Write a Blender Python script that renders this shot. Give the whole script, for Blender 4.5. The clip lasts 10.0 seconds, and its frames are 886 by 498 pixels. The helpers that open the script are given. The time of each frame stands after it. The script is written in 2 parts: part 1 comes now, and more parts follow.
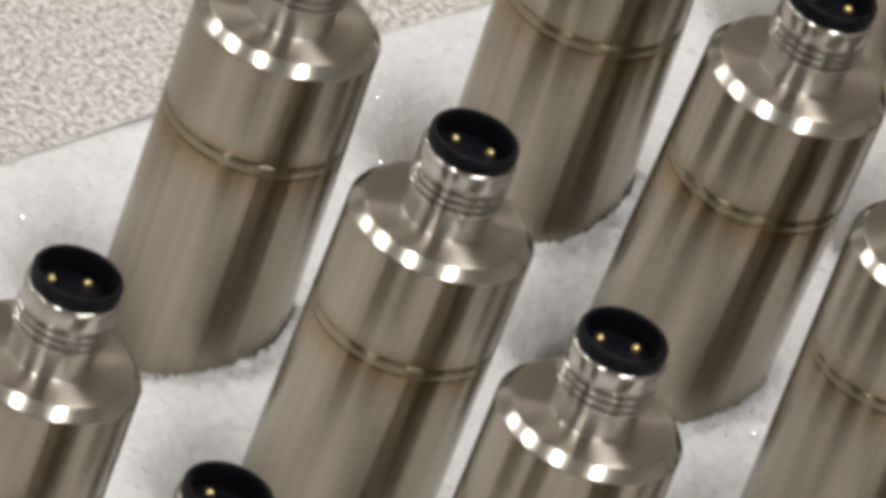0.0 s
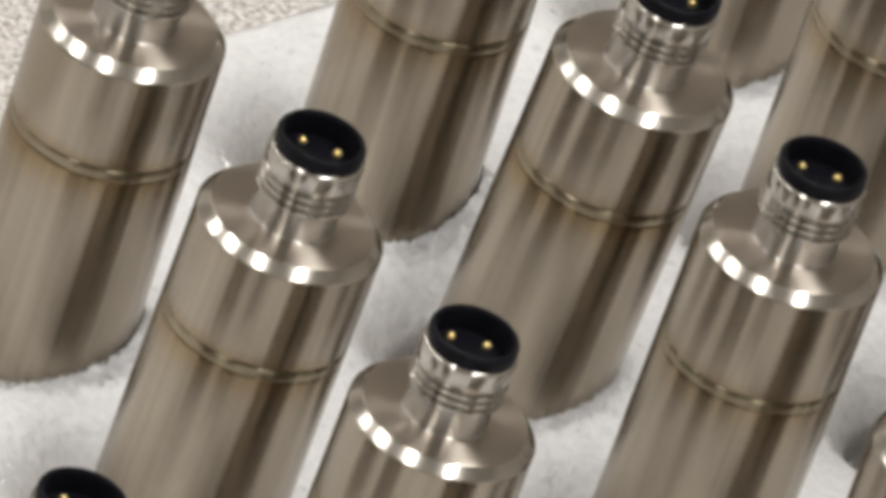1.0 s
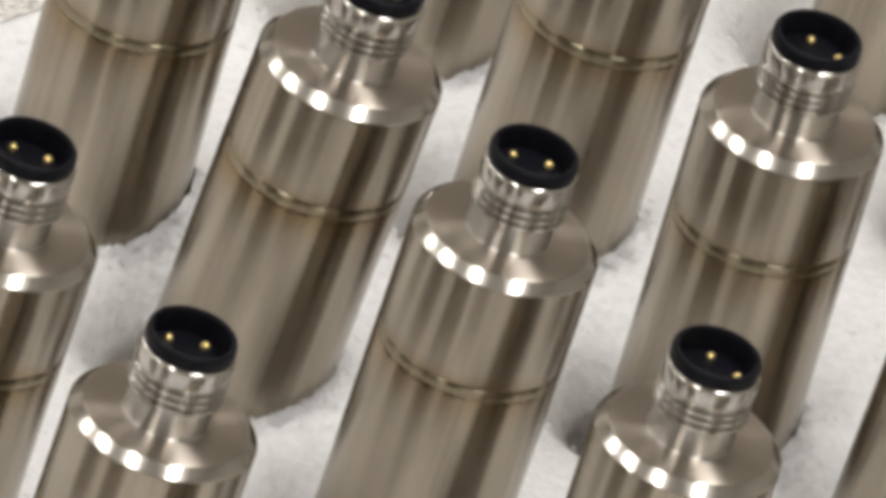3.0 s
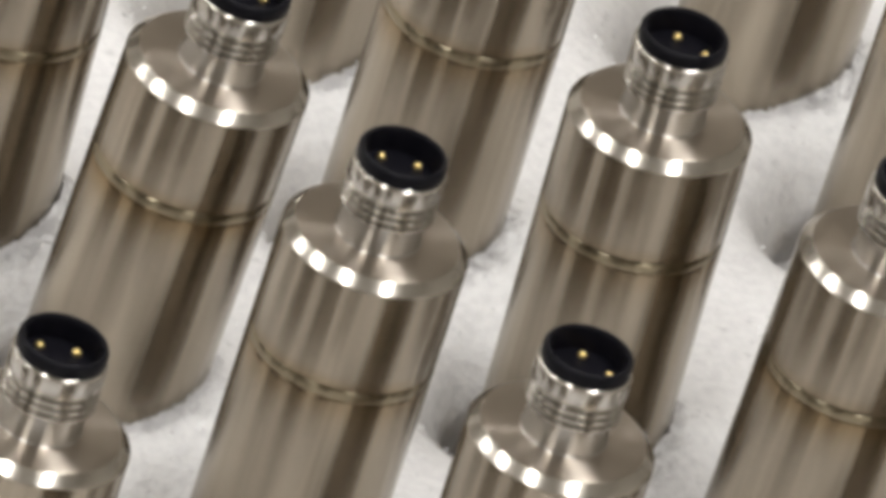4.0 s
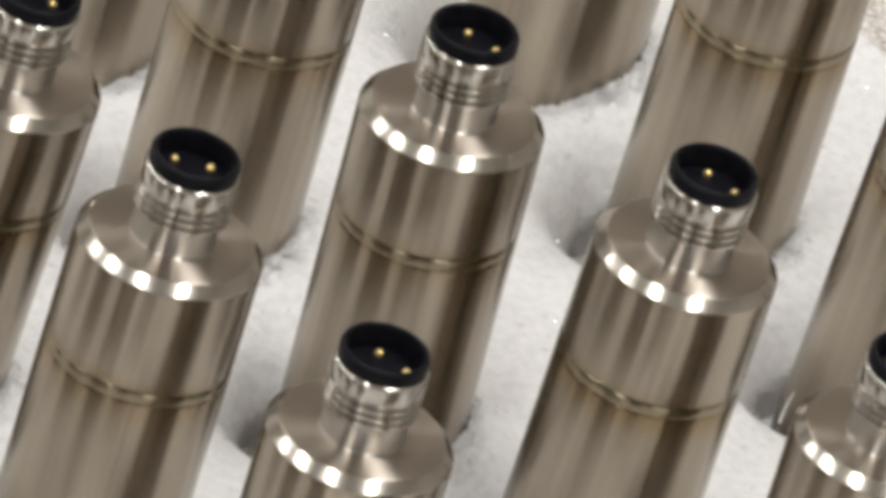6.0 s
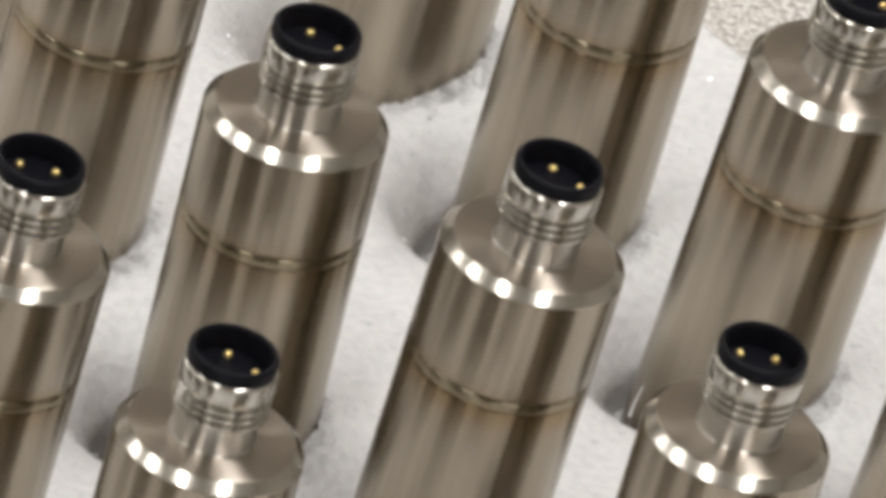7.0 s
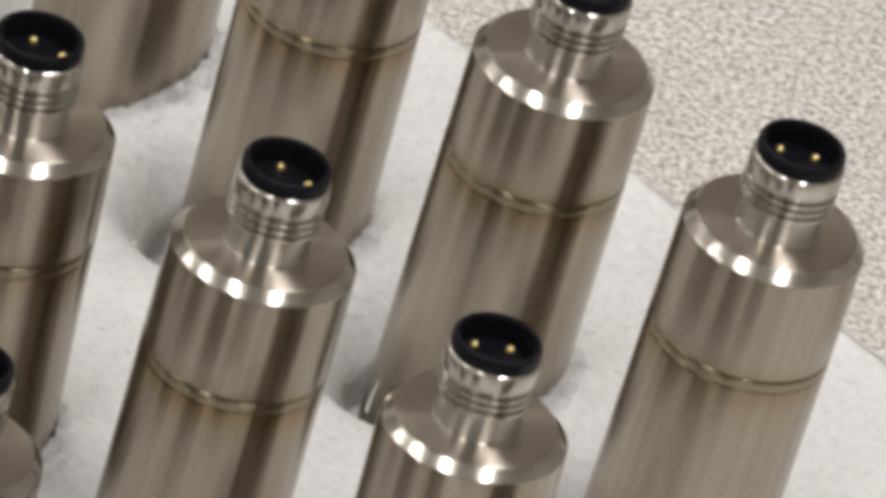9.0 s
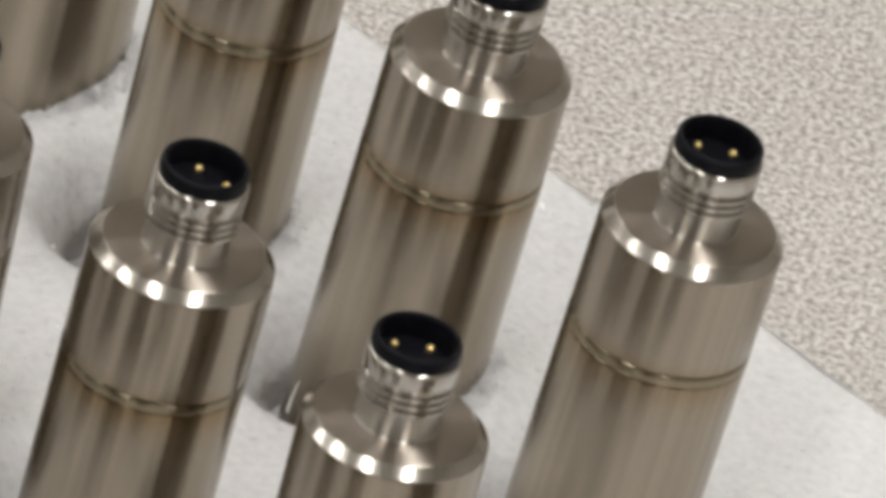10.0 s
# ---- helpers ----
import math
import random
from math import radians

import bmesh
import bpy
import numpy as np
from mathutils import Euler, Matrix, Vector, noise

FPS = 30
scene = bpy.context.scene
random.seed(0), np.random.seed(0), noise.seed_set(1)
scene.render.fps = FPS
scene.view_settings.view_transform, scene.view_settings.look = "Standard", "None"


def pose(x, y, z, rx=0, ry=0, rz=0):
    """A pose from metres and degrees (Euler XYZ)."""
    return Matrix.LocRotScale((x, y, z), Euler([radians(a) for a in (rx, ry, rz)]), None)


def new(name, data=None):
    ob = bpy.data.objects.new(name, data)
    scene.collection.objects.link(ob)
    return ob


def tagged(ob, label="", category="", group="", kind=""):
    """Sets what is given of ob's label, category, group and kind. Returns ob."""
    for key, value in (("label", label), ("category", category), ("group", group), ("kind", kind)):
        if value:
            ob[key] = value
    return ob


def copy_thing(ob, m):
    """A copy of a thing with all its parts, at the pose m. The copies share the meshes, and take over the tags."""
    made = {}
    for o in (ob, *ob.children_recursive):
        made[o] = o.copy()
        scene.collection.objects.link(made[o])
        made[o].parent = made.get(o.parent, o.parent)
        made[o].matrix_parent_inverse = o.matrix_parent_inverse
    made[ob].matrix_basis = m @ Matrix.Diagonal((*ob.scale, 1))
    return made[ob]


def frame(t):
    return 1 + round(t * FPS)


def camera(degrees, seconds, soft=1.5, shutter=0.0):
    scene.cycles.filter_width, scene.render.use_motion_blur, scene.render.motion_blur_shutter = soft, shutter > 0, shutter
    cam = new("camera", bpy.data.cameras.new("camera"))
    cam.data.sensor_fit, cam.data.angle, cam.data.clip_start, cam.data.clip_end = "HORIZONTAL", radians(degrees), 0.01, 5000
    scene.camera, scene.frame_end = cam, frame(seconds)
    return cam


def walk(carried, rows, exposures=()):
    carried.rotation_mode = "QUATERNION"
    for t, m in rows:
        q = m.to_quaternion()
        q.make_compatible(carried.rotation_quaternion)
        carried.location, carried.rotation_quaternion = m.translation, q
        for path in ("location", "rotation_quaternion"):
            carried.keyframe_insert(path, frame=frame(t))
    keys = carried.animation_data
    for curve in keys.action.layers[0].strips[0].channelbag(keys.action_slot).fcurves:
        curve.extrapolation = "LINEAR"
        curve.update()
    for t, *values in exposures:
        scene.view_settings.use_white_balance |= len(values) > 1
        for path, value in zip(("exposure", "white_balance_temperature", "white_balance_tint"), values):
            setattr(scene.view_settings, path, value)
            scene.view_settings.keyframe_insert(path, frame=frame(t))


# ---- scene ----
cam = camera(2.24571, 10.0, soft=4.9)
EYE = (0.0000, -2.3405, 1.5839)
walk(cam, [
    (0, pose(*EYE, 54.48231, -17.83516, 14.29695)),
    (0.5, pose(*EYE, 54.63106, -17.45229, 13.80853)),
    (1, pose(*EYE, 54.79250, -17.10606, 13.26286)),
    (1.5, pose(*EYE, 54.96072, -16.70276, 12.67602)),
    (2, pose(*EYE, 55.09826, -16.34940, 12.18603)),
    (2.5, pose(*EYE, 55.20400, -16.09225, 11.81165)),
    (2.7, pose(*EYE, 55.26424, -15.89295, 11.58580)),
    (3.8, pose(*EYE, 55.47542, -15.41976, 10.79805)),
    (4, pose(*EYE, 55.54591, -15.18846, 10.53769)),
    (4.5, pose(*EYE, 55.63867, -14.93852, 10.17365)),
    (5, pose(*EYE, 55.72744, -14.72358, 9.82588)),
    (5.2, pose(*EYE, 55.77133, -14.59261, 9.64604)),
    (6.3, pose(*EYE, 55.89086, -14.38128, 9.16355)),
    (6.5, pose(*EYE, 55.95024, -14.18071, 8.91874)),
    (7, pose(*EYE, 56.06779, -13.80243, 8.43043)),
    (7.5, pose(*EYE, 56.17285, -13.45117, 7.97870)),
    (8, pose(*EYE, 56.27205, -13.13838, 7.55053)),
    (8.5, pose(*EYE, 56.37672, -12.75177, 7.07670)),
    (9, pose(*EYE, 56.46847, -12.41250, 6.63511)),
    (9.5, pose(*EYE, 56.52011, -12.23430, 6.38820)),
    (10, pose(*EYE, 56.57829, -12.00095, 6.10447)),
], exposures=[(0, -0.28), (0.5, -0.20), (1.5, -0.06), (2.5, 0.0), (5.2, 0.0), (7.5, -0.08), (9, -0.22), (9.5, -0.28), (10, -0.34)])
# ---------------------------------------------------------------- light
world = bpy.data.worlds.new("room_air")
world.use_nodes = True
world.node_tree.nodes["Background"].inputs[0].default_value = (0.9, 0.88, 0.85, 1)
world.node_tree.nodes["Background"].inputs[1].default_value = 0.035
scene.world = world

CEILING_Z = 2.4
FLOOR_Z = -0.82
# first four follow the chamfer highlights; last two are fill, added for brightness
LAMPS = [(-3.47, 0.44), (-2.15, -0.81), (-0.66, -1.49), (1.08, -1.39), (-2.4, 2.0), (0.75, 0.25)]
LAMP_WIDTH, LAMP_LENGTH, LAMP_POWER = 0.20, 1.30, 25.8


# ---------------------------------------------------------------- materials
def material(name):
    m = bpy.data.materials.new(name)
    m.use_nodes = True
    nt = m.node_tree
    return m, nt, nt.nodes["Principled BSDF"]


def node(nt, kind, **inputs):
    n = nt.nodes.new(kind)
    for key, value in inputs.items():
        n.inputs[key.replace("_", " ")].default_value = value
    return n


def ramp(nt, source, stops):
    r = nt.nodes.new("ShaderNodeValToRGB")
    els = r.color_ramp.elements
    while len(els) < len(stops):
        els.new(0.5)
    for el, (pos, col) in zip(els, stops):
        el.position, el.color = pos, (*col, 1)
    nt.links.new(source, r.inputs[0])
    return r


def mix(nt, fac, a, b, blend="MIX"):
    n = nt.nodes.new("ShaderNodeMix")
    n.data_type, n.blend_type = "RGBA", blend
    for sock, val in ((n.inputs[0], fac), (n.inputs[6], a), (n.inputs[7], b)):
        if isinstance(val, bpy.types.NodeSocket):
            nt.links.new(val, sock)
        elif isinstance(val, tuple):
            sock.default_value = (*val, 1)
        else:
            sock.default_value = val
    return n.outputs[2]


def mapped(nt, scale):
    tc = nt.nodes.new("ShaderNodeTexCoord")
    mp = nt.nodes.new("ShaderNodeMapping")
    mp.inputs["Scale"].default_value = scale
    nt.links.new(tc.outputs["Object"], mp.inputs[0])
    return tc, mp


def turned_steel(name, colour, rough, tint=0.0, spread=0.85, streaks=0.0):
    """Lathe-turned stainless steel: fine grooves round the axis, so gloss smears along it."""
    m, nt, bsdf = material(name)
    tc, mp = mapped(nt, (60, 60, 2600))
    grooves = node(nt, "ShaderNodeTexNoise", Scale=1.0, Detail=3.0)
    nt.links.new(mp.outputs[0], grooves.inputs["Vector"])
    tc2, mp2 = mapped(nt, (90, 90, 40))
    cloud = node(nt, "ShaderNodeTexNoise", Scale=1.0, Detail=4.0)
    nt.links.new(mp2.outputs[0], cloud.inputs["Vector"])
    dark = tuple(c * 0.86 for c in colour)
    base = mix(nt, cloud.outputs[0], dark, colour)
    if streaks:
        # faint streaks of reflected light painted along the tube, different on every part
        tc3, mp3 = mapped(nt, (800, 800, 3))
        who = nt.nodes.new("ShaderNodeObjectInfo")
        shift = nt.nodes.new("ShaderNodeVectorMath")
        shift.operation = "MULTIPLY_ADD"
        shift.inputs[1].default_value = (37, 53, 11)
        nt.links.new(who.outputs["Random"], shift.inputs[0])
        nt.links.new(mp3.outputs[0], shift.inputs[2])
        streak_noise = node(nt, "ShaderNodeTexNoise", Scale=1.0, Detail=4.0, Roughness=0.6)
        nt.links.new(shift.outputs[0], streak_noise.inputs["Vector"])
        painted_streaks = ramp(nt, streak_noise.outputs[0], [(0.33, (0.87, 0.865, 0.855)), (0.5, (0.98, 0.98, 0.98)), (0.66, (1.11, 1.11, 1.11))])
        base = mix(nt, 1.0, base, painted_streaks.outputs[0], "MULTIPLY")
    if tint:
        sep = nt.nodes.new("ShaderNodeSeparateXYZ")
        nt.links.new(tc.outputs["Object"], sep.inputs[0])
        wob = nt.nodes.new("ShaderNodeMath")
        wob.operation = "MULTIPLY_ADD"
        wob.inputs[1].default_value, wob.inputs[2].default_value = 0.0022, -0.0011
        nt.links.new(cloud.outputs[0], wob.inputs[0])
        add = nt.nodes.new("ShaderNodeMath")
        add.operation = "ADD"
        nt.links.new(sep.outputs[2], add.inputs[0])
        nt.links.new(wob.outputs[0], add.inputs[1])
        rng = nt.nodes.new("ShaderNodeMapRange")
        rng.inputs["From Min"].default_value, rng.inputs["From Max"].default_value = tint - 0.008, tint + 0.008
        nt.links.new(add.outputs[0], rng.inputs[0])
        heat = ramp(nt, rng.outputs[0], [(0.0, (1, 1, 1)), (0.18, (0.97, 0.94, 0.88)), (0.33, (0.84, 0.73, 0.56)),
                                         (0.45, (0.72, 0.59, 0.41)), (0.54, (0.84, 0.75, 0.62)), (0.64, (1, 1, 1))])
        info = nt.nodes.new("ShaderNodeObjectInfo")
        much = nt.nodes.new("ShaderNodeMapRange")
        much.inputs["To Min"].default_value, much.inputs["To Max"].default_value = 0.55, 1.0
        nt.links.new(info.outputs["Random"], much.inputs[0])
        base = mix(nt, much.outputs[0], base, mix(nt, 1.0, base, heat.outputs[0], "MULTIPLY"))
    nt.links.new(base, bsdf.inputs["Base Color"])
    bsdf.inputs["Metallic"].default_value = 1.0
    rr = nt.nodes.new("ShaderNodeMapRange")
    rr.inputs["To Min"].default_value, rr.inputs["To Max"].default_value = rough * 0.8, rough * 1.25
    nt.links.new(cloud.outputs[0], rr.inputs[0])
    nt.links.new(rr.outputs[0], bsdf.inputs["Roughness"])
    bsdf.inputs["Anisotropic"].default_value = spread
    bsdf.inputs["Anisotropic Rotation"].default_value = 0.25
    tan = nt.nodes.new("ShaderNodeTangent")
    tan.direction_type, tan.axis = "RADIAL", "Z"
    nt.links.new(tan.outputs[0], bsdf.inputs["Tangent"])
    bump = node(nt, "ShaderNodeBump", Strength=0.10, Distance=0.00003)
    nt.links.new(grooves.outputs[0], bump.inputs["Height"])
    if streaks:
        ripple = node(nt, "ShaderNodeBump", Strength=1.0, Distance=streaks)
        nt.links.new(streak_noise.outputs[0], ripple.inputs["Height"])
        nt.links.new(bump.outputs[0], ripple.inputs["Normal"])
        bump = ripple
    nt.links.new(bump.outputs[0], bsdf.inputs["Normal"])
    return m


SEAM_HIGH, SEAM_LOW = 0.0362, 0.0349
STEEL_HIGH = turned_steel("turned_steel", (0.358, 0.309, 0.246), 0.208, tint=SEAM_HIGH, spread=1.0, streaks=0.000035)
STEEL_LOW = turned_steel("turned_steel_low_seam", (0.358, 0.309, 0.246), 0.208, tint=SEAM_LOW, spread=1.0, streaks=0.000035)
WELD = turned_steel("weld_bead_metal", (0.29, 0.245, 0.17), 0.24, spread=1.0)
STEEL_FACE = turned_steel("faced_steel", (0.49, 0.43, 0.365), 0.325, spread=1.0)
STEEL_POLISHED = turned_steel("polished_steel", (0.49, 0.455, 0.405), 0.19, spread=0.4)
STEEL_NECK = turned_steel("neck_steel", (0.54, 0.52, 0.49), 0.275, spread=1.0)
STEEL_BRIGHT = turned_steel("bright_steel", (0.52, 0.492, 0.45), 0.20, spread=1.0)


def black_plastic():
    m, nt, bsdf = material("black_plastic")
    tc, mp = mapped(nt, (700, 700, 700))
    n = node(nt, "ShaderNodeTexNoise", Scale=1.0, Detail=4.0)
    nt.links.new(mp.outputs[0], n.inputs["Vector"])
    r = ramp(nt, n.outputs[0], [(0.3, (0.003, 0.003, 0.005)), (0.75, (0.006, 0.0055, 0.009))])
    nt.links.new(r.outputs[0], bsdf.inputs["Base Color"])
    bsdf.inputs["Roughness"].default_value = 0.45
    bsdf.inputs["Specular IOR Level"].default_value = 0.15
    bump = node(nt, "ShaderNodeBump", Strength=0.15, Distance=0.00005)
    nt.links.new(n.outputs[0], bump.inputs["Height"])
    nt.links.new(bump.outputs[0], bsdf.inputs["Normal"])
    return m


def gold():
    m, nt, bsdf = material("gold_plating")
    tc, mp = mapped(nt, (1500, 1500, 1500))
    n = node(nt, "ShaderNodeTexNoise", Scale=1.0, Detail=2.0)
    nt.links.new(mp.outputs[0], n.inputs["Vector"])
    r = ramp(nt, n.outputs[0], [(0.3, (0.80, 0.58, 0.22)), (0.7, (0.95, 0.75, 0.34))])
    nt.links.new(r.outputs[0], bsdf.inputs["Base Color"])
    bsdf.inputs["Metallic"].default_value = 1.0
    bsdf.inputs["Roughness"].default_value = 0.40
    return m


def foam():
    """White expanded polyethylene: closed cells of one to two millimetres under a waxy skin with tiny glints."""
    m, nt, bsdf = material("white_foam")
    tc, mp = mapped(nt, (1, 1, 1))
    cells = node(nt, "ShaderNodeTexVoronoi", Scale=620.0, Randomness=1.0)
    cells.feature = "SMOOTH_F1"
    small = node(nt, "ShaderNodeTexVoronoi", Scale=1000.0, Randomness=1.0)
    fine = node(nt, "ShaderNodeTexNoise", Scale=1000.0, Detail=2.0, Roughness=0.5)
    mottle = node(nt, "ShaderNodeTexNoise", Scale=700.0, Detail=2.0, Roughness=0.5)
    broad = node(nt, "ShaderNodeTexNoise", Scale=60.0, Detail=4.0)
    for n in (cells, small, fine, mottle, broad):
        nt.links.new(mp.outputs[0], n.inputs["Vector"])
    r = ramp(nt, broad.outputs[0], [(0.25, (0.875, 0.86, 0.858)), (0.75, (0.915, 0.90, 0.898))])
    grey = ramp(nt, mottle.outputs[0], [(0.32, (0.90, 0.90, 0.905)), (0.62, (1, 1, 1))])
    nt.links.new(mix(nt, 1.0, r.outputs[0], grey.outputs[0], "MULTIPLY"), bsdf.inputs["Base Color"])
    # a few cells have a flat glossy wall that glints
    glint = ramp(nt, small.outputs["Color"], [(0.0, (0.5, 0.5, 0.5)), (0.86, (0.5, 0.5, 0.5)), (0.90, (0.14, 0.14, 0.14))])
    nt.links.new(glint.outputs[0], bsdf.inputs["Roughness"])
    bsdf.inputs["Specular IOR Level"].default_value = 0.5
    bsdf.inputs["Subsurface Weight"].default_value = 0.45
    bsdf.inputs["Subsurface Radius"].default_value = (1, 1, 1)
    bsdf.inputs["Subsurface Scale"].default_value = 0.0025
    mixh = nt.nodes.new("ShaderNodeMath")
    mixh.operation = "MULTIPLY_ADD"
    mixh.inputs[1].default_value = 0.15
    nt.links.new(fine.outputs[0], mixh.inputs[0])
    nt.links.new(cells.outputs["Distance"], mixh.inputs[2])
    add = nt.nodes.new("ShaderNodeMath")
    add.operation = "MULTIPLY_ADD"
    add.inputs[1].default_value = 0.8
    nt.links.new(small.outputs["Distance"], add.inputs[0])
    nt.links.new(mixh.outputs[0], add.inputs[2])
    bump = node(nt, "ShaderNodeBump", Strength=0.40, Distance=0.0005)
    nt.links.new(add.outputs[0], bump.inputs["Height"])
    nt.links.new(bump.outputs[0], bsdf.inputs["Normal"])
    return m


def speckled_laminate():
    m, nt, bsdf = material("speckled_laminate")
    tc, mp = mapped(nt, (1, 1, 1))
    grain = node(nt, "ShaderNodeTexNoise", Scale=1050.0, Detail=2.0, Roughness=0.6)
    grain2 = node(nt, "ShaderNodeTexVoronoi", Scale=1500.0)
    broad = node(nt, "ShaderNodeTexNoise", Scale=25.0, Detail=3.0)
    for n in (grain, grain2, broad):
        nt.links.new(mp.outputs[0], n.inputs["Vector"])
    a = ramp(nt, grain.outputs[0], [(0.34, (0.30, 0.27, 0.245)), (0.47, (0.58, 0.54, 0.50)), (0.62, (0.83, 0.80, 0.77))])
    b = ramp(nt, grain2.outputs["Color"], [(0.0, (0.72, 0.68, 0.64)), (0.5, (1, 1, 1)), (1.0, (1, 1, 1))])
    c = ramp(nt, broad.outputs[0], [(0.3, (0.94, 0.94, 0.94)), (0.7, (1, 1, 1))])
    col = mix(nt, 1.0, mix(nt, 1.0, a.outputs[0], b.outputs[0], "MULTIPLY"), c.outputs[0], "MULTIPLY")
    nt.links.new(col, bsdf.inputs["Base Color"])
    bsdf.inputs["Roughness"].default_value = 0.45
    bump = node(nt, "ShaderNodeBump", Strength=0.25, Distance=0.00015)
    nt.links.new(grain.outputs[0], bump.inputs["Height"])
    nt.links.new(bump.outputs[0], bsdf.inputs["Normal"])
    return m


def plain(name, colour, rough, scale, amount=0.08):
    m, nt, bsdf = material(name)
    tc, mp = mapped(nt, (scale, scale, scale))
    n = node(nt, "ShaderNodeTexNoise", Scale=1.0, Detail=5.0)
    nt.links.new(mp.outputs[0], n.inputs["Vector"])
    r = ramp(nt, n.outputs[0], [(0.3, tuple(c * (1 - amount) for c in colour)), (0.7, tuple(min(c * (1 + amount), 0.95) for c in colour))])
    nt.links.new(r.outputs[0], bsdf.inputs["Base Color"])
    bsdf.inputs["Roughness"].default_value = rough
    return m


SKIN = plain("foam_skin", (0.88, 0.88, 0.88), 0.10, 300.0, 0.03)
SKIN.node_tree.nodes["Principled BSDF"].inputs["Specular IOR Level"].default_value = 1.0
BLACK = black_plastic()
GOLD = gold()
FOAM = foam()
LAMINATE = speckled_laminate()
WALL = plain("wall_paint", (0.82, 0.79, 0.745), 0.7, 3.0)
CEIL = plain("ceiling_tile", (0.85, 0.84, 0.81), 0.8, 6.0)
FLOOR = plain("floor_vinyl", (0.36, 0.335, 0.30), 0.4, 4.0)
ENAMEL = plain("white_enamel", (0.78, 0.78, 0.76), 0.35, 8.0)
FIBRE = plain("dark_fibre", (0.05, 0.045, 0.04), 0.6, 900.0)


# ---------------------------------------------------------------- mesh helpers
def mesh_from(bm, name, material_, smooth_angle=30):
    me = bpy.data.meshes.new(name)
    bm.normal_update()
    bm.to_mesh(me)
    bm.free()
    me.materials.append(material_)
    if smooth_angle:
        me.polygons.foreach_set("use_smooth", [True] * len(me.polygons))
        me.set_sharp_from_angle(angle=radians(smooth_angle))
    return me


def part(name, bm, material_, parent, label="", smooth_angle=30):
    ob = new(name, mesh_from(bm, name, material_, smooth_angle))
    ob.parent = parent
    if label:
        tagged(ob, label)
    return ob


def lathe(profile, n=72, wobble=None):
    """A turned body from (radius, z) pairs, bottom to top on the outside."""
    bm = bmesh.new()
    rings = []
    for r, z in profile:
        if r < 1e-6:
            rings.append([bm.verts.new((0, 0, z))])
            continue
        ring = []
        for i in range(n):
            a = 2 * math.pi * i / n
            dr, dz = wobble(a, r, z) if wobble else (0, 0)
            ring.append(bm.verts.new(((r + dr) * math.cos(a), (r + dr) * math.sin(a), z + dz)))
        rings.append(ring)
    for lo, hi in zip(rings, rings[1:]):
        for i in range(n):
            j = (i + 1) % n
            if len(lo) == 1 and len(hi) == 1:
                continue
            if len(lo) == 1:
                bm.faces.new((lo[0], hi[j], hi[i]))
            elif len(hi) == 1:
                bm.faces.new((lo[i], lo[j], hi[0]))
            else:
                bm.faces.new((lo[i], lo[j], hi[j], hi[i]))
    return bm


def box(bm, x0, x1, y0, y1, z0, z1):
    v = [bm.verts.new((x, y, z)) for z in (z0, z1) for y in (y0, y1) for x in (x0, x1)]
    for q in ((0, 2, 3, 1), (4, 5, 7, 6), (0, 1, 5, 4), (2, 6, 7, 3), (0, 4, 6, 2), (1, 3, 7, 5)):
        bm.faces.new([v[i] for i in q])


def bevelled_box(x0, x1, y0, y1, z0, z1, width, segments=2):
    bm = bmesh.new()
    box(bm, x0, x1, y0, y1, z0, z1)
    bmesh.ops.bevel(bm, geom=bm.edges[:], offset=width, segments=segments, affect="EDGES", profile=0.5)
    return bm


# ---------------------------------------------------------------- room
ROOM = 4.6
# unseen walls set nearer on these two sides, to brighten the steel's reflections
BACK = 3.0
EAST = 2.8


def slab(name, x0, x1, y0, y1, z0, z1, material_, label, category):
    bm = bmesh.new()
    box(bm, x0, x1, y0, y1, z0, z1)
    ob = new(name, mesh_from(bm, name, material_, 0))
    return tagged(ob, label, category, kind="structure")


slab("floor", -ROOM, EAST, -ROOM, BACK, FLOOR_Z - 0.1, FLOOR_Z, FLOOR, "plain grey vinyl workshop floor", "floor")
slab("ceiling", -ROOM, EAST, -ROOM, BACK, CEILING_Z, CEILING_Z + 0.1, CEIL, "plain off-white workshop ceiling", "ceiling")
slab("wall_north", -ROOM - 0.1, EAST + 0.1, BACK, BACK + 0.1, FLOOR_Z, CEILING_Z, WALL, "plain painted wall, unseen, added to close the room and brighten reflections", "wall")
slab("wall_south", -ROOM - 0.1, EAST + 0.1, -ROOM - 0.1, -ROOM, FLOOR_Z, CEILING_Z, WALL, "plain painted wall, unseen, added to close the room and brighten reflections", "wall")
slab("wall_east", EAST, EAST + 0.1, -ROOM, BACK, FLOOR_Z, CEILING_Z, WALL, "plain painted wall, unseen, added to close the room and brighten reflections", "wall")
slab("wall_west", -ROOM - 0.1, -ROOM, -ROOM, BACK, FLOOR_Z, CEILING_Z, WALL, "plain painted wall, unseen, added to close the room and brighten reflections", "wall")


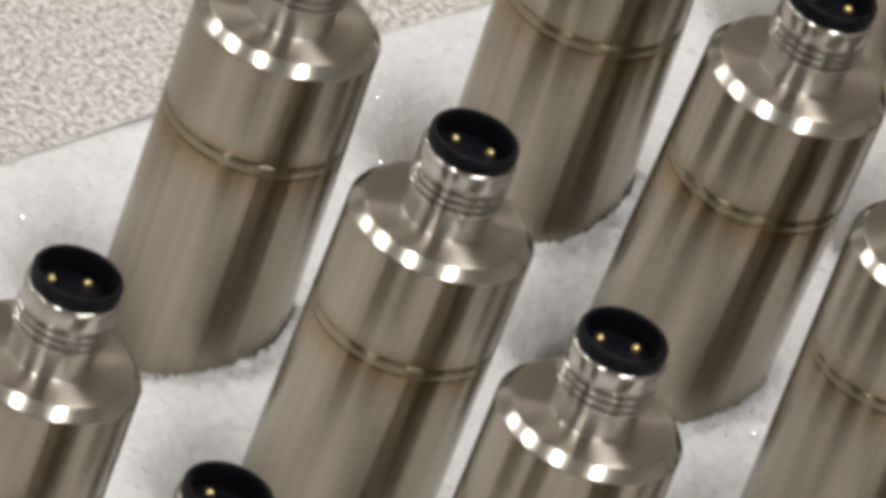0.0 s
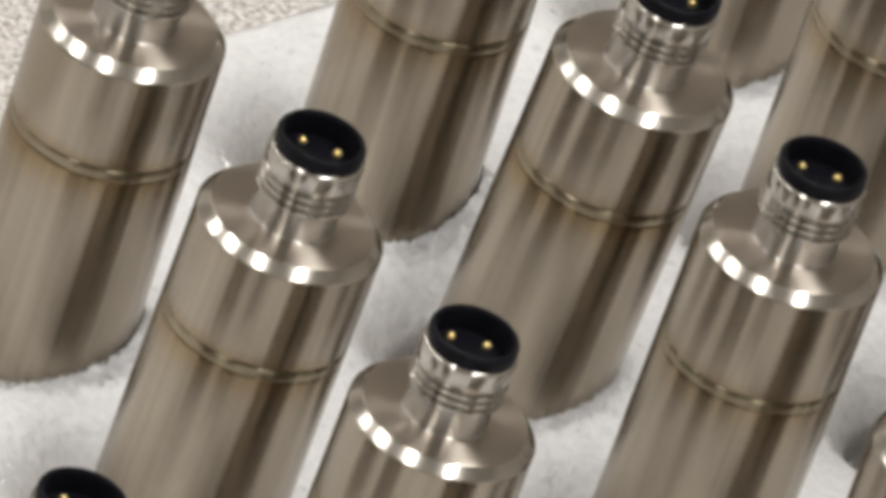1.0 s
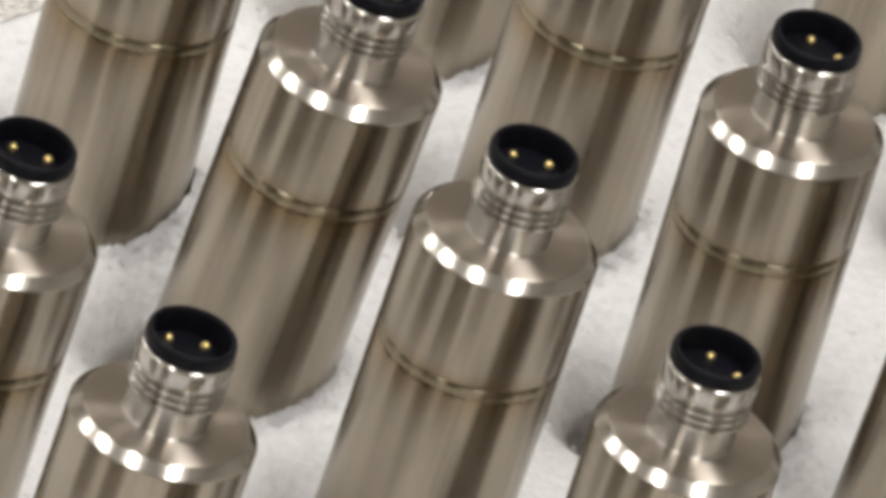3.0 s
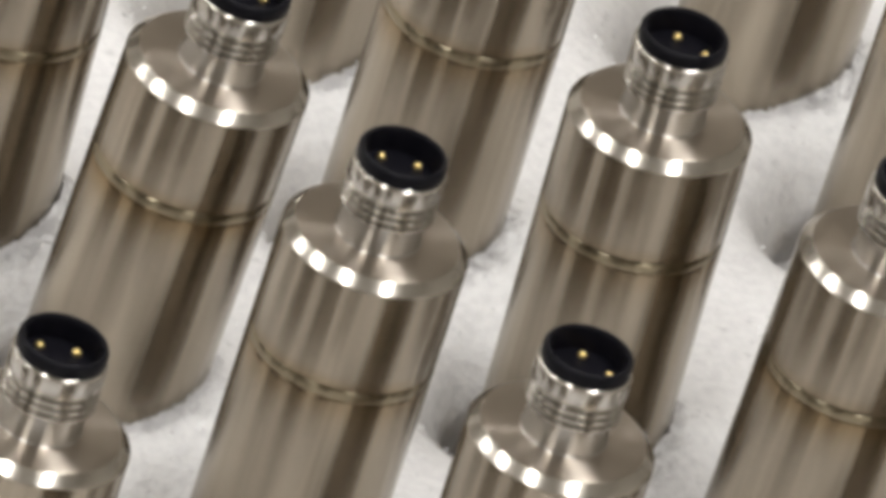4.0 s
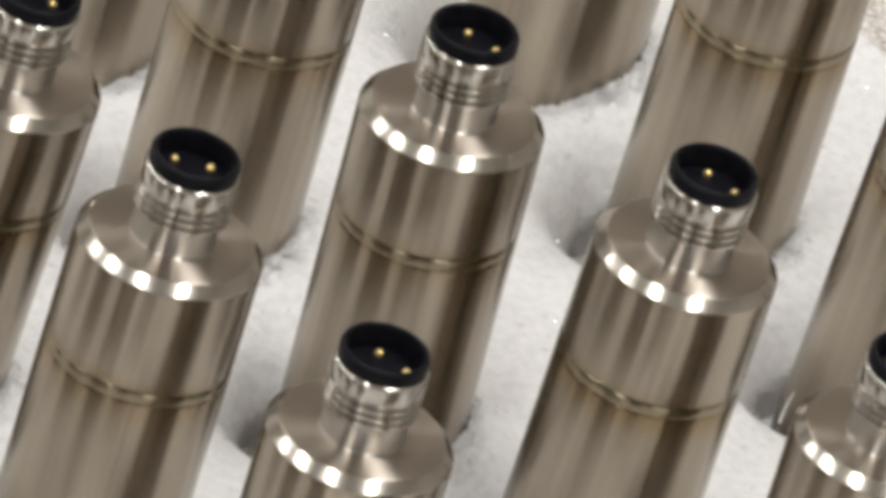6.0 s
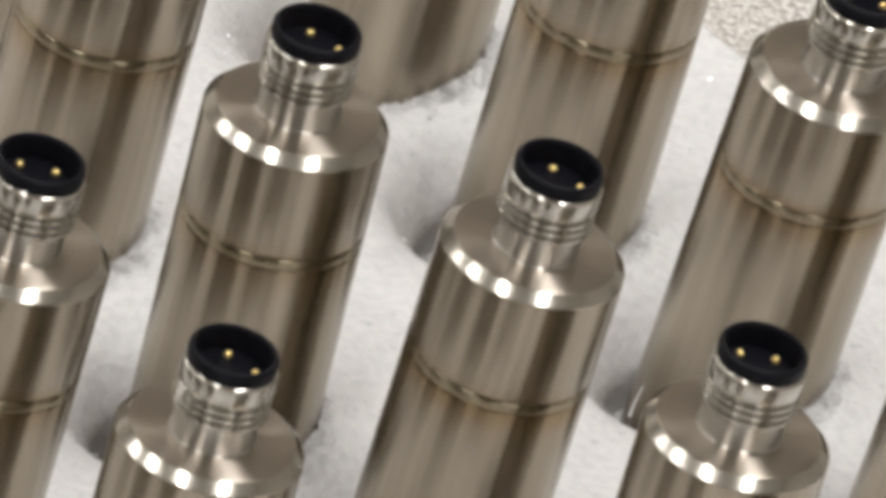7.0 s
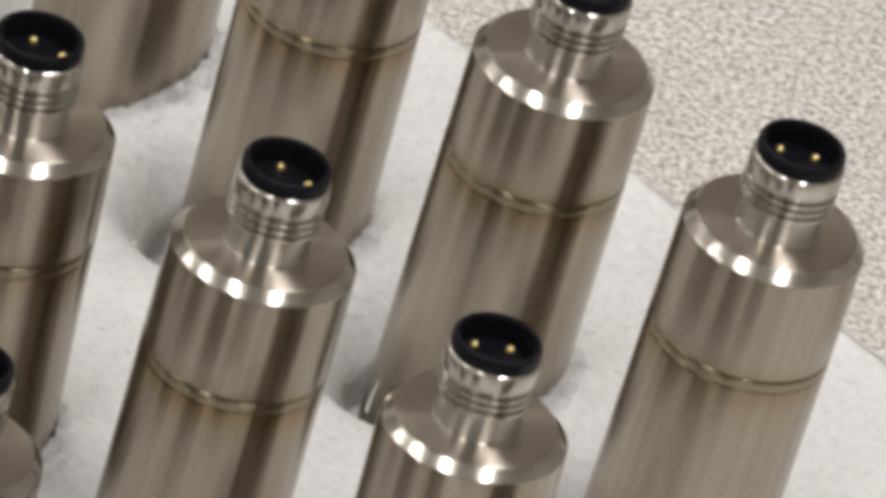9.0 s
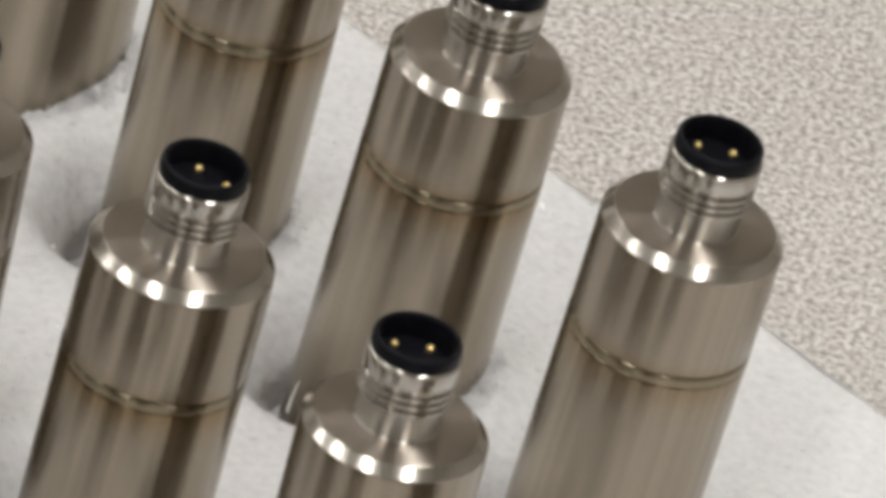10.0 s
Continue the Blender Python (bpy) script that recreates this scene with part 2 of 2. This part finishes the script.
def ceiling_light(x, y):
    thing = new("ceiling_light")
    thing.location = (x, y, CEILING_Z)
    w, l = LAMP_WIDTH / 2, LAMP_LENGTH / 2
    bm = bmesh.new()
    for x0, x1, y0, y1 in ((-w - 0.03, -w, -l - 0.03, l + 0.03), (w, w + 0.03, -l - 0.03, l + 0.03),
                           (-w, w, -l - 0.03, -l), (-w, w, l, l + 0.03)):
        box(bm, x0, x1, y0, y1, -0.05, -0.001)
    part("frame", bm, ENAMEL, thing, "white enamelled steel frame", 0)
    bm = bmesh.new()
    box(bm, -w, w, -l, l, -0.02, -0.001)
    part("reflector", bm, ENAMEL, thing, "white reflector", 0)
    tagged(thing, "white fluorescent ceiling light, switched on, unseen; two of six added fill", "ceiling light", "ceiling lights")
    data = bpy.data.lights.new("tube_light", "AREA")
    data.shape, data.size, data.size_y, data.energy, data.color = "RECTANGLE", LAMP_WIDTH, LAMP_LENGTH, LAMP_POWER, (1.0, 1.0, 0.985)
    lamp = new("tube_light", data)
    lamp.location = (x, y, CEILING_Z - 0.03)
    return thing


for lx, ly in LAMPS:
    ceiling_light(lx, ly)

# ---------------------------------------------------------------- table
TABLE_Z = -0.014
table = new("work_table")
table.location = (0, 0, TABLE_Z)
part("tabletop", bevelled_box(-0.95, 0.75, -0.55, 0.80, -0.035, 0, 0.004), LAMINATE, table)
for lx in (-0.88, 0.68):
    for ly in (-0.48, 0.73):
        part("leg", bevelled_box(lx - 0.025, lx + 0.025, ly - 0.025, ly + 0.025, FLOOR_Z - TABLE_Z, -0.035, 0.003), ENAMEL, table, "square painted steel leg")
tagged(table, "work table with a speckled beige-grey laminate top", "table")

# ---------------------------------------------------------------- sensors
# base x and y on the foam in millimetres, lean about x and y and turn about the axis in degrees
SENSORS = [
    (-80.9, -26.0, -0.00, 0.13, 0),
    (-115.9, -87.1, 0.06, -1.00, 24),
    (-54.4, -53.9, -0.01, 0.32, 12),
    (-88.8, -117.5, 0.02, -0.47, 0),
    (-49.8, 35.6, -0.02, 1.86, 0),
    (-22.6, 10.0, -0.00, 0.03, 5),
    (7.5, -19.4, -0.00, -0.52, -33),
    (8.0, 56.9, 0.02, -1.89, -30),
    (38.6, 42.0, 0.02, 1.04, -33),
    (69.5, 14.4, 0.02, 0.47, 10),
    (69.9, 101.9, 0.08, 2.05, 0),
    (99.4, 75.6, 0.18, 3.03, 4),
    (-106.9, 2.5, 0.11, -1.97, 0),
    (-74.8, 57.7, 0.10, -2.20, 15),
    (-20.2, 90.8, 0.01, -0.57, -20),
    (41.2, 126.2, 0.01, 0.35, 8),
    (-42.5, 125.0, 0.0, -0.3, 12),
    (16.0, 156.0, 0.0, 0.3, -18),
    (-26.0, -84.0, 0.0, 0.3, 10),
    (38.0, -50.5, 0.0, 0.2, -15),
    (102.0, -16.5, 0.0, 0.4, 5),
]


def pressure_sensor(seam_z, steel):
    thing = new("pressure_sensor")
    body_r = 0.0120
    # lower tube, standing in its hole
    bm = lathe([(0.0, -0.0126), (0.0095, -0.0126), (body_r - 0.0006, -0.0120), (body_r, -0.0110), (body_r, -0.005), (body_r, 0.010),
                (body_r, 0.024), (body_r, seam_z - 0.0019), (body_r - 0.00005, seam_z - 0.0016), (body_r - 0.0002, seam_z - 0.0014), (0.010, seam_z - 0.0014)], 96)
    part("tube", bm, steel, thing)
    # weld bead in a shallow groove
    def ripple(a, r, z):
        return (0.000008 * math.sin(61 * a) * math.sin(3 * a + 1), 0.00008 * math.sin(2 * a) + 0.00001 * math.sin(37 * a))
    bm = lathe([(0.0105, seam_z - 0.0015), (body_r - 0.00013, seam_z - 0.00142), (body_r - 0.00003, seam_z - 0.0013), (body_r + 0.00001, seam_z - 0.0011), (body_r + 0.00001, seam_z - 0.0004),
                (body_r - 0.00004, seam_z - 0.0001), (body_r - 0.0002, seam_z + 0.0001), (0.0105, seam_z + 0.0003)], 160, ripple)
    part("weld_seam", bm, WELD, thing, "heat-tinted circular weld bead")
    # head with its chamfer
    bm = lathe([(0.010, seam_z + 0.0002), (body_r - 0.00025, seam_z + 0.0002), (body_r - 0.00006, seam_z + 0.00032), (body_r, seam_z + 0.0006), (body_r, 0.044), (body_r, 0.0500), (0.0100, 0.0500)], 96)
    part("head", bm, steel, thing, "", 24)
    bm = lathe([(0.0110, 0.0500), (body_r, 0.0500), (body_r - 0.00006, 0.05012), (body_r - 0.0002, 0.05026), (body_r - 0.00125, 0.05131), (body_r - 0.0014, 0.05144)], 96)
    part("chamfer", bm, STEEL_POLISHED, thing, "polished chamfer", 24)
    bm = lathe([(body_r - 0.0014, 0.05144), (body_r - 0.0016, 0.0515), (0.0090, 0.0515), (0.0048, 0.0515)], 96)
    part("end_face", bm, STEEL_FACE, thing, "", 24)
    # threaded plug
    prof = [(0.0046, 0.0553), (0.00535, 0.0554), (0.00585, 0.0556)]
    z = 0.0554
    for _ in range(3):
        prof += [(0.00606, z + 0.00026), (0.00612, z + 0.00046), (0.00606, z + 0.00066), (0.00545, z + 0.00082), (0.00536, z + 0.00094), (0.00545, z + 0.00106)]
        z += 0.00112
    prof += [(0.0060, z + 0.0003), (0.00612, z + 0.0005), (0.00612, 0.0616), (0.00605, 0.0618), (0.00585, 0.0620), (0.0057, 0.06205), (0.0050, 0.0621)]
    plug = part("threaded_plug", lathe(prof, 64), STEEL_BRIGHT, thing, "bright threaded steel connector", 50)
    bm = lathe([(0.00562, 0.0515), (0.00552, 0.05154), (0.00546, 0.05162), (0.00543, 0.0518), (0.00540, 0.0528), (0.00537, 0.0538), (0.00532, 0.0555), (0.0046, 0.0556)], 64)
    part("neck", bm, STEEL_NECK, plug, "smooth turned neck", 40)
    # black insert: a cup with a rounded rim
    prof = [(0.0050, 0.0618), (0.00570, 0.0619), (0.00575, 0.0622), (0.00575, 0.0635), (0.00562, 0.0638), (0.0054, 0.0640), (0.0051, 0.0640),
            (0.00492, 0.0638), (0.00485, 0.0634), (0.00480, 0.0607), (0.0, 0.0607)]
    bm = lathe(prof, 56)
    insert = part("insert", bm, BLACK, plug, "black plastic insert", 40)
    for k in range(4):
        a = radians(45 + 90 * k)
        bm = lathe([(0.00062, 0.0028), (0.00062, 0.0033), (0.00058, 0.0035), (0.00046, 0.0037), (0.00025, 0.00384), (0.0, 0.0039)], 14)
        bmesh.ops.translate(bm, verts=bm.verts[:], vec=(0.0033 * math.cos(a), 0.0033 * math.sin(a), 0.0575))
        part("pin", bm, GOLD, plug, "gold-plated contact pin", 50)
    tagged(thing, "turned stainless steel pressure sensor with threaded plug, upright in white foam", "pressure sensor", "pressure sensors in the foam tray")
    return thing


def sensor_pose(row):
    x, y, tx, ty, turn = row
    return pose(x / 1000, y / 1000, 0, tx, ty, 0) @ pose(0, 0, 0, 0, 0, turn)


# the weld sits a little lower on some of them
LOW = (5, 6, 8, 9, 11)
made = {}
for k, row in enumerate(SENSORS):
    low = k in LOW
    if low in made:
        thing = copy_thing(made[low], sensor_pose(row))
        if k == 12:
            bm = lathe([(0.00016, 0.0), (0.00012, 0.00004), (0.0, 0.00006)], 10)
            bmesh.ops.transform(bm, matrix=pose(0, 0, 0.0194, 0, 0, -139.5) @ pose(0.01199, 0, 0, 0, 90, 0), verts=bm.verts[:])
            part("speck", bm, FIBRE, thing, "tiny dark speck of dirt")
    else:
        made[low] = pressure_sensor(SEAM_LOW, STEEL_LOW) if low else pressure_sensor(SEAM_HIGH, STEEL_HIGH)
        made[low].matrix_basis = sensor_pose(row)

# ---------------------------------------------------------------- foam tray
# a slab of foam with one ragged round hole for every sensor
from mathutils.geometry import delaunay_2d_cdt

ALONG = Vector((0.72, -0.69)).normalized()
ACROSS = Vector((0.69, 0.72)).normalized()
SHRED = (0.0583, 0.0915)
CORNERS = [(-0.0842, -0.210), (0.130, -0.210), (0.130, 0.1886), (-0.1660, 0.1623)]
FOAM_Z = 0.0037
TIGHT, GAP = 0.01203, 0.0034
LIP = Vector((-0.985, -0.17))  # the side on which the foam rolls down and leaves a gap
SLOPE = 0.0080  # the foam climbs the opposite side of each sensor by this much
# foam level round some of the sensors, in millimetres over the tray's origin
LEVEL = {12: 1.5, 13: 5.0, 4: -1.4, 16: -1.2, 17: -1.9, 15: -2.9, 7: 0.5, 14: -2.3, 10: -2.0}


def hole_radius(way):
    return TIGHT + GAP * max(0.0, (way.dot(LIP) - 0.30) / 0.70)


def to_xy(s, p):
    return ALONG * s + ACROSS * p


EDGES = []
for a, b in zip(CORNERS, CORNERS[1:] + CORNERS[:1]):
    a, b = to_xy(*a), to_xy(*b)
    d = (b - a).normalized()
    EDGES.append((a, Vector((-d.y, d.x))))


def inside(q):
    """How far q lies inside the foam's edge."""
    return min((q - a).dot(n) for a, n in EDGES)


def foam_height(v):
    """The uneven top of the foam at v: dented on one side of each sensor, pushed up on the other."""
    z = 0.0005 * noise.noise((v.x * 60, v.y * 60, 0)) + 0.00006 * noise.noise((v.x * 260, v.y * 260, 4))
    z -= 0.0022 * max(0.0, 1 - inside(v) / 0.005) ** 2
    total, level = 0.12, 0.0
    for k, row in enumerate(SENSORS):
        away = v - Vector((row[0] / 1000, row[1] / 1000))
        reach = away.length
        if reach > 0.060:
            continue
        weight = (1 - reach / 0.060) ** 3
        total += weight
        level += weight * LEVEL.get(k, 0.0) / 1000
        if reach > 0.030:
            continue
        way = away / reach
        d = max(reach - hole_radius(way), 0)
        side = way.dot(LIP)
        if d < 0.012:
            fade = 1 - d / 0.012
            z -= SLOPE * (1.0 * max(side, 0.0) ** 1.1 * fade ** 2.3 - 0.75 * max(-side, 0.0) * fade ** 1.7 + 0.28 * fade ** 2)
    return z + level / total


MIDDLE = sum((to_xy(*c) for c in CORNERS), Vector((0, 0))) / 4


def foam_tray():
    rng = random.Random(7)
    pts, edges = [], []

    def loop(points):
        k = len(pts)
        pts.extend(points)
        edges.extend((k + i, k + (i + 1) % len(points)) for i in range(len(points)))
        return list(range(k, k + len(points)))

    outer = []
    step = 0.0012
    for (sa, pa), (sb, pb) in zip(CORNERS, CORNERS[1:] + CORNERS[:1]):
        n = int(max(abs(sb - sa), abs(pb - pa)) / step)
        for i in range(n):
            f = i / n
            q = to_xy(sa + (sb - sa) * f + rng.uniform(-0.0003, 0.0003), pa + (pb - pa) * f + rng.uniform(-0.0003, 0.0003))
            outer.append(q)
    outer_ids = loop(outer)
    holes, centres, radii = [], [], []
    for k, row in enumerate(SENSORS):
        c = Vector((row[0] / 1000, row[1] / 1000))
        centres.append(c)
        ring = []
        n = 150
        for i in range(n):
            a = 2 * math.pi * i / n
            r = hole_radius(Vector((math.cos(a), math.sin(a)))) + 0.0002 * noise.noise((math.cos(a) * 2, math.sin(a) * 2, k * 5.1)) + 0.0003 * noise.noise((math.cos(a) * 9, math.sin(a) * 9, k * 3.3)) + rng.uniform(-0.00018, 0.00018)
            ring.append(c + Vector((r * math.cos(a), r * math.sin(a))))
        holes.append(loop(ring))
        radii.append([(q - c).length for q in ring])
    for c in centres:
        for d in (0.0005, 0.0010, 0.0016, 0.0024, 0.0034, 0.0046):
            n = 150
            for i in range(n):
                a = 2 * math.pi * (i + rng.random() * 0.6) / n
                r = hole_radius(Vector((math.cos(a), math.sin(a)))) + 0.0003 + d + rng.uniform(-0.00012, 0.00012)
                pts.append(c + Vector((r * math.cos(a), r * math.sin(a))))
    s = -0.240
    while s < 0.130:
        p = -0.210
        while p < 0.190:
            q = to_xy(s + rng.uniform(-0.0006, 0.0006), p + rng.uniform(-0.0006, 0.0006))
            if inside(q) > 0.0014 and all((q - c).length > hole_radius((q - c).normalized()) + 0.0056 for c in centres):
                pts.append(q)
            p += 0.002
        s += 0.002
    verts, _, faces, orig, _, _ = delaunay_2d_cdt([Vector(p) for p in pts], edges, [], 0, 1e-6)
    back = {}
    for i, o in enumerate(orig):
        for j in o:
            back[j] = i
    bm = bmesh.new()
    vs = []
    for v in verts:
        z = foam_height(v)
        for c in centres:
            reach = (v - c).length
            if reach > 0.020:
                continue
            way = (v - c) / reach
            d = max(reach - hole_radius(way), 0)
            far = max(0.0, (way.dot(LIP) + 0.05) / 1.05) ** 1.2
            if d < 0.0022:
                rag = (1 - d / 0.0022) * (1.25 - far)
                z += rag * (0.00035 + 0.0006 * noise.noise((v.x * 1100, v.y * 1100, 8)) + rng.uniform(-0.0002, 0.0002))
        vs.append(bm.verts.new((v.x, v.y, z)))
    for f in faces:
        c = sum((verts[i] for i in f), Vector((0, 0))) / len(f)
        k = min(range(len(centres)), key=lambda k: (c - centres[k]).length)
        away = c - centres[k]
        if away.length < TIGHT + GAP + 0.002:
            turn = (math.atan2(away.y, away.x) / math.tau * 150) % 150
            a, b = radii[k][int(turn) % 150], radii[k][(int(turn) + 1) % 150]
            if away.length < a + (b - a) * (turn - int(turn)):
                continue
        face = bm.faces.new([vs[i] for i in f])
    bm.normal_update()
    for face in bm.faces:
        if face.normal.z < 0:
            face.normal_flip()
    # walls of the holes and of the slab, in steps so that they can be uneven
    for k, ids in enumerate([outer_ids] + holes):
        ring = [vs[back[i]] for i in ids]
        n = len(ring)
        for depth in (-0.0150, -0.0157, -0.0165, -0.0172):
            low = []
            for v in ring:
                x, y = v.co.x, v.co.y
                if k:
                    away = Vector((x, y)) - centres[k - 1]
                    away = away.normalized() * (hole_radius(away.normalized()) + 0.0003 * noise.noise((x * 500, y * 500, depth * 300)) + 0.0003)
                    x, y = centres[k - 1] + away
                low.append(bm.verts.new((x, y, depth)))
            for i in range(n):
                j = (i + 1) % n
                quad = (ring[j], ring[i], low[i], low[j]) if k == 0 else (ring[i], ring[j], low[j], low[i])
                wall = bm.faces.new(quad)
                wall.normal_update()
                out = wall.calc_center_median().xy - (MIDDLE if k == 0 else centres[k - 1])
                if (wall.normal.xy.dot(out) < 0) == (k == 0):
                    wall.normal_flip()
            ring = low
    return bm


tray = new("foam_tray")
tray.location = (0, 0, FOAM_Z)
part("foam_sheet", foam_tray(), FOAM, tray, smooth_angle=50)
bm = bmesh.new()
corners = [to_xy(s, p) for s, p in CORNERS]
lo = [bm.verts.new((c.x, c.y, TABLE_Z - FOAM_Z)) for c in corners]
hi = [bm.verts.new((c.x, c.y, -0.0127 - FOAM_Z)) for c in corners]
bm.faces.new(hi), bm.faces.new(lo[::-1])
for i in range(4):
    bm.faces.new((lo[i], lo[(i + 1) % 4], hi[(i + 1) % 4], hi[i]))
bmesh.ops.recalc_face_normals(bm, faces=bm.faces[:])
part("bottom_sheet", bm, FOAM, tray, smooth_angle=0)
# torn open cells along the near lip of every hole
bm = bmesh.new()
rng = random.Random(21)
for row in SENSORS:
    c = Vector((row[0] / 1000, row[1] / 1000))
    for i in range(320):
        a = radians(-45) + max(-1.1, min(1.1, rng.gauss(0, 0.6)))
        r = TIGHT + abs(rng.gauss(0, 0.0014)) + 0.0001
        ring_r, tube = rng.uniform(0.00018, 0.00046), rng.uniform(0.00004, 0.00008)
        q = c + Vector((r * math.cos(a), r * math.sin(a)))
        m = Matrix.Translation((q.x, q.y, foam_height(q) + rng.uniform(0.0, 0.0011))) @ Euler((rng.uniform(-0.9, 0.9), rng.uniform(-0.9, 0.9), 0)).to_matrix().to_4x4()
        n, k = 9, 4
        squash = rng.uniform(0.6, 1.0)
        grid = [[bm.verts.new(m @ Vector(((ring_r + tube * math.cos(q * math.tau / k)) * math.cos(p * math.tau / n), squash * (ring_r + tube * math.cos(q * math.tau / k)) * math.sin(p * math.tau / n), tube * math.sin(q * math.tau / k)))) for q in range(k)] for p in range(n)]
        for p in range(n):
            for q in range(k):
                bm.faces.new((grid[p][q], grid[(p + 1) % n][q], grid[(p + 1) % n][(q + 1) % k], grid[p][(q + 1) % k]))
tagged(part("torn_foam", bm, FOAM, tray, "torn open foam cells", 60), kind="stuff")
# glossy flakes added for the glint of cell walls, tilted towards the lamps
bm = bmesh.new()
for _ in range(26000):
    s_, p_ = rng.uniform(-0.19, 0.10), rng.uniform(-0.16, 0.170)
    q = to_xy(s_, p_)
    if inside(q) < 0.004 or any((q - Vector((row[0] / 1000, row[1] / 1000))).length < 0.019 for row in SENSORS):
        continue
    size = rng.uniform(0.00011, 0.00030)
    m = Matrix.Translation((q.x, q.y, foam_height(q) + 0.0006)) @ Euler((rng.gauss(0.7, 0.35), rng.gauss(0, 0.35), 0)).to_matrix().to_4x4()
    ring = [bm.verts.new(m @ Vector((size * rng.uniform(0.6, 1.0) * math.cos(t_ * math.tau / 5), size * rng.uniform(0.6, 1.0) * math.sin(t_ * math.tau / 5), 0))) for t_ in range(5)]
    bm.faces.new(ring)
tagged(part("cell_skin", bm, SKIN, tray, "tiny glossy flakes added for the glint of foam cell walls", 0), kind="stuff")
# a curled shred standing at the lip of one hole
bm = bmesh.new()
prev = None
for i in range(9):
    f_ = i / 8
    wide, thick = 0.00020 * (1 - f_) ** 0.6 + 0.00004, 0.00012
    c_ = Vector((SHRED[0] + 0.0006 * f_ ** 2, SHRED[1] + 0.0002 * f_, -0.0055 + 0.0050 * f_))
    ring = [bm.verts.new(c_ + Vector((dx, dy, 0))) for dx, dy in ((-wide, -thick), (wide, -thick), (wide, thick), (-wide, thick))]
    if prev:
        for a_ in range(4):
            bm.faces.new((prev[a_], prev[(a_ + 1) % 4], ring[(a_ + 1) % 4], ring[a_]))
    prev = ring
bm.faces.new(prev)
part("foam_shred", bm, FOAM, tray, "thin upright shred of torn foam", 40)
tagged(tray, "white polyethylene foam tray with round holes, lying on the table", "foam tray")
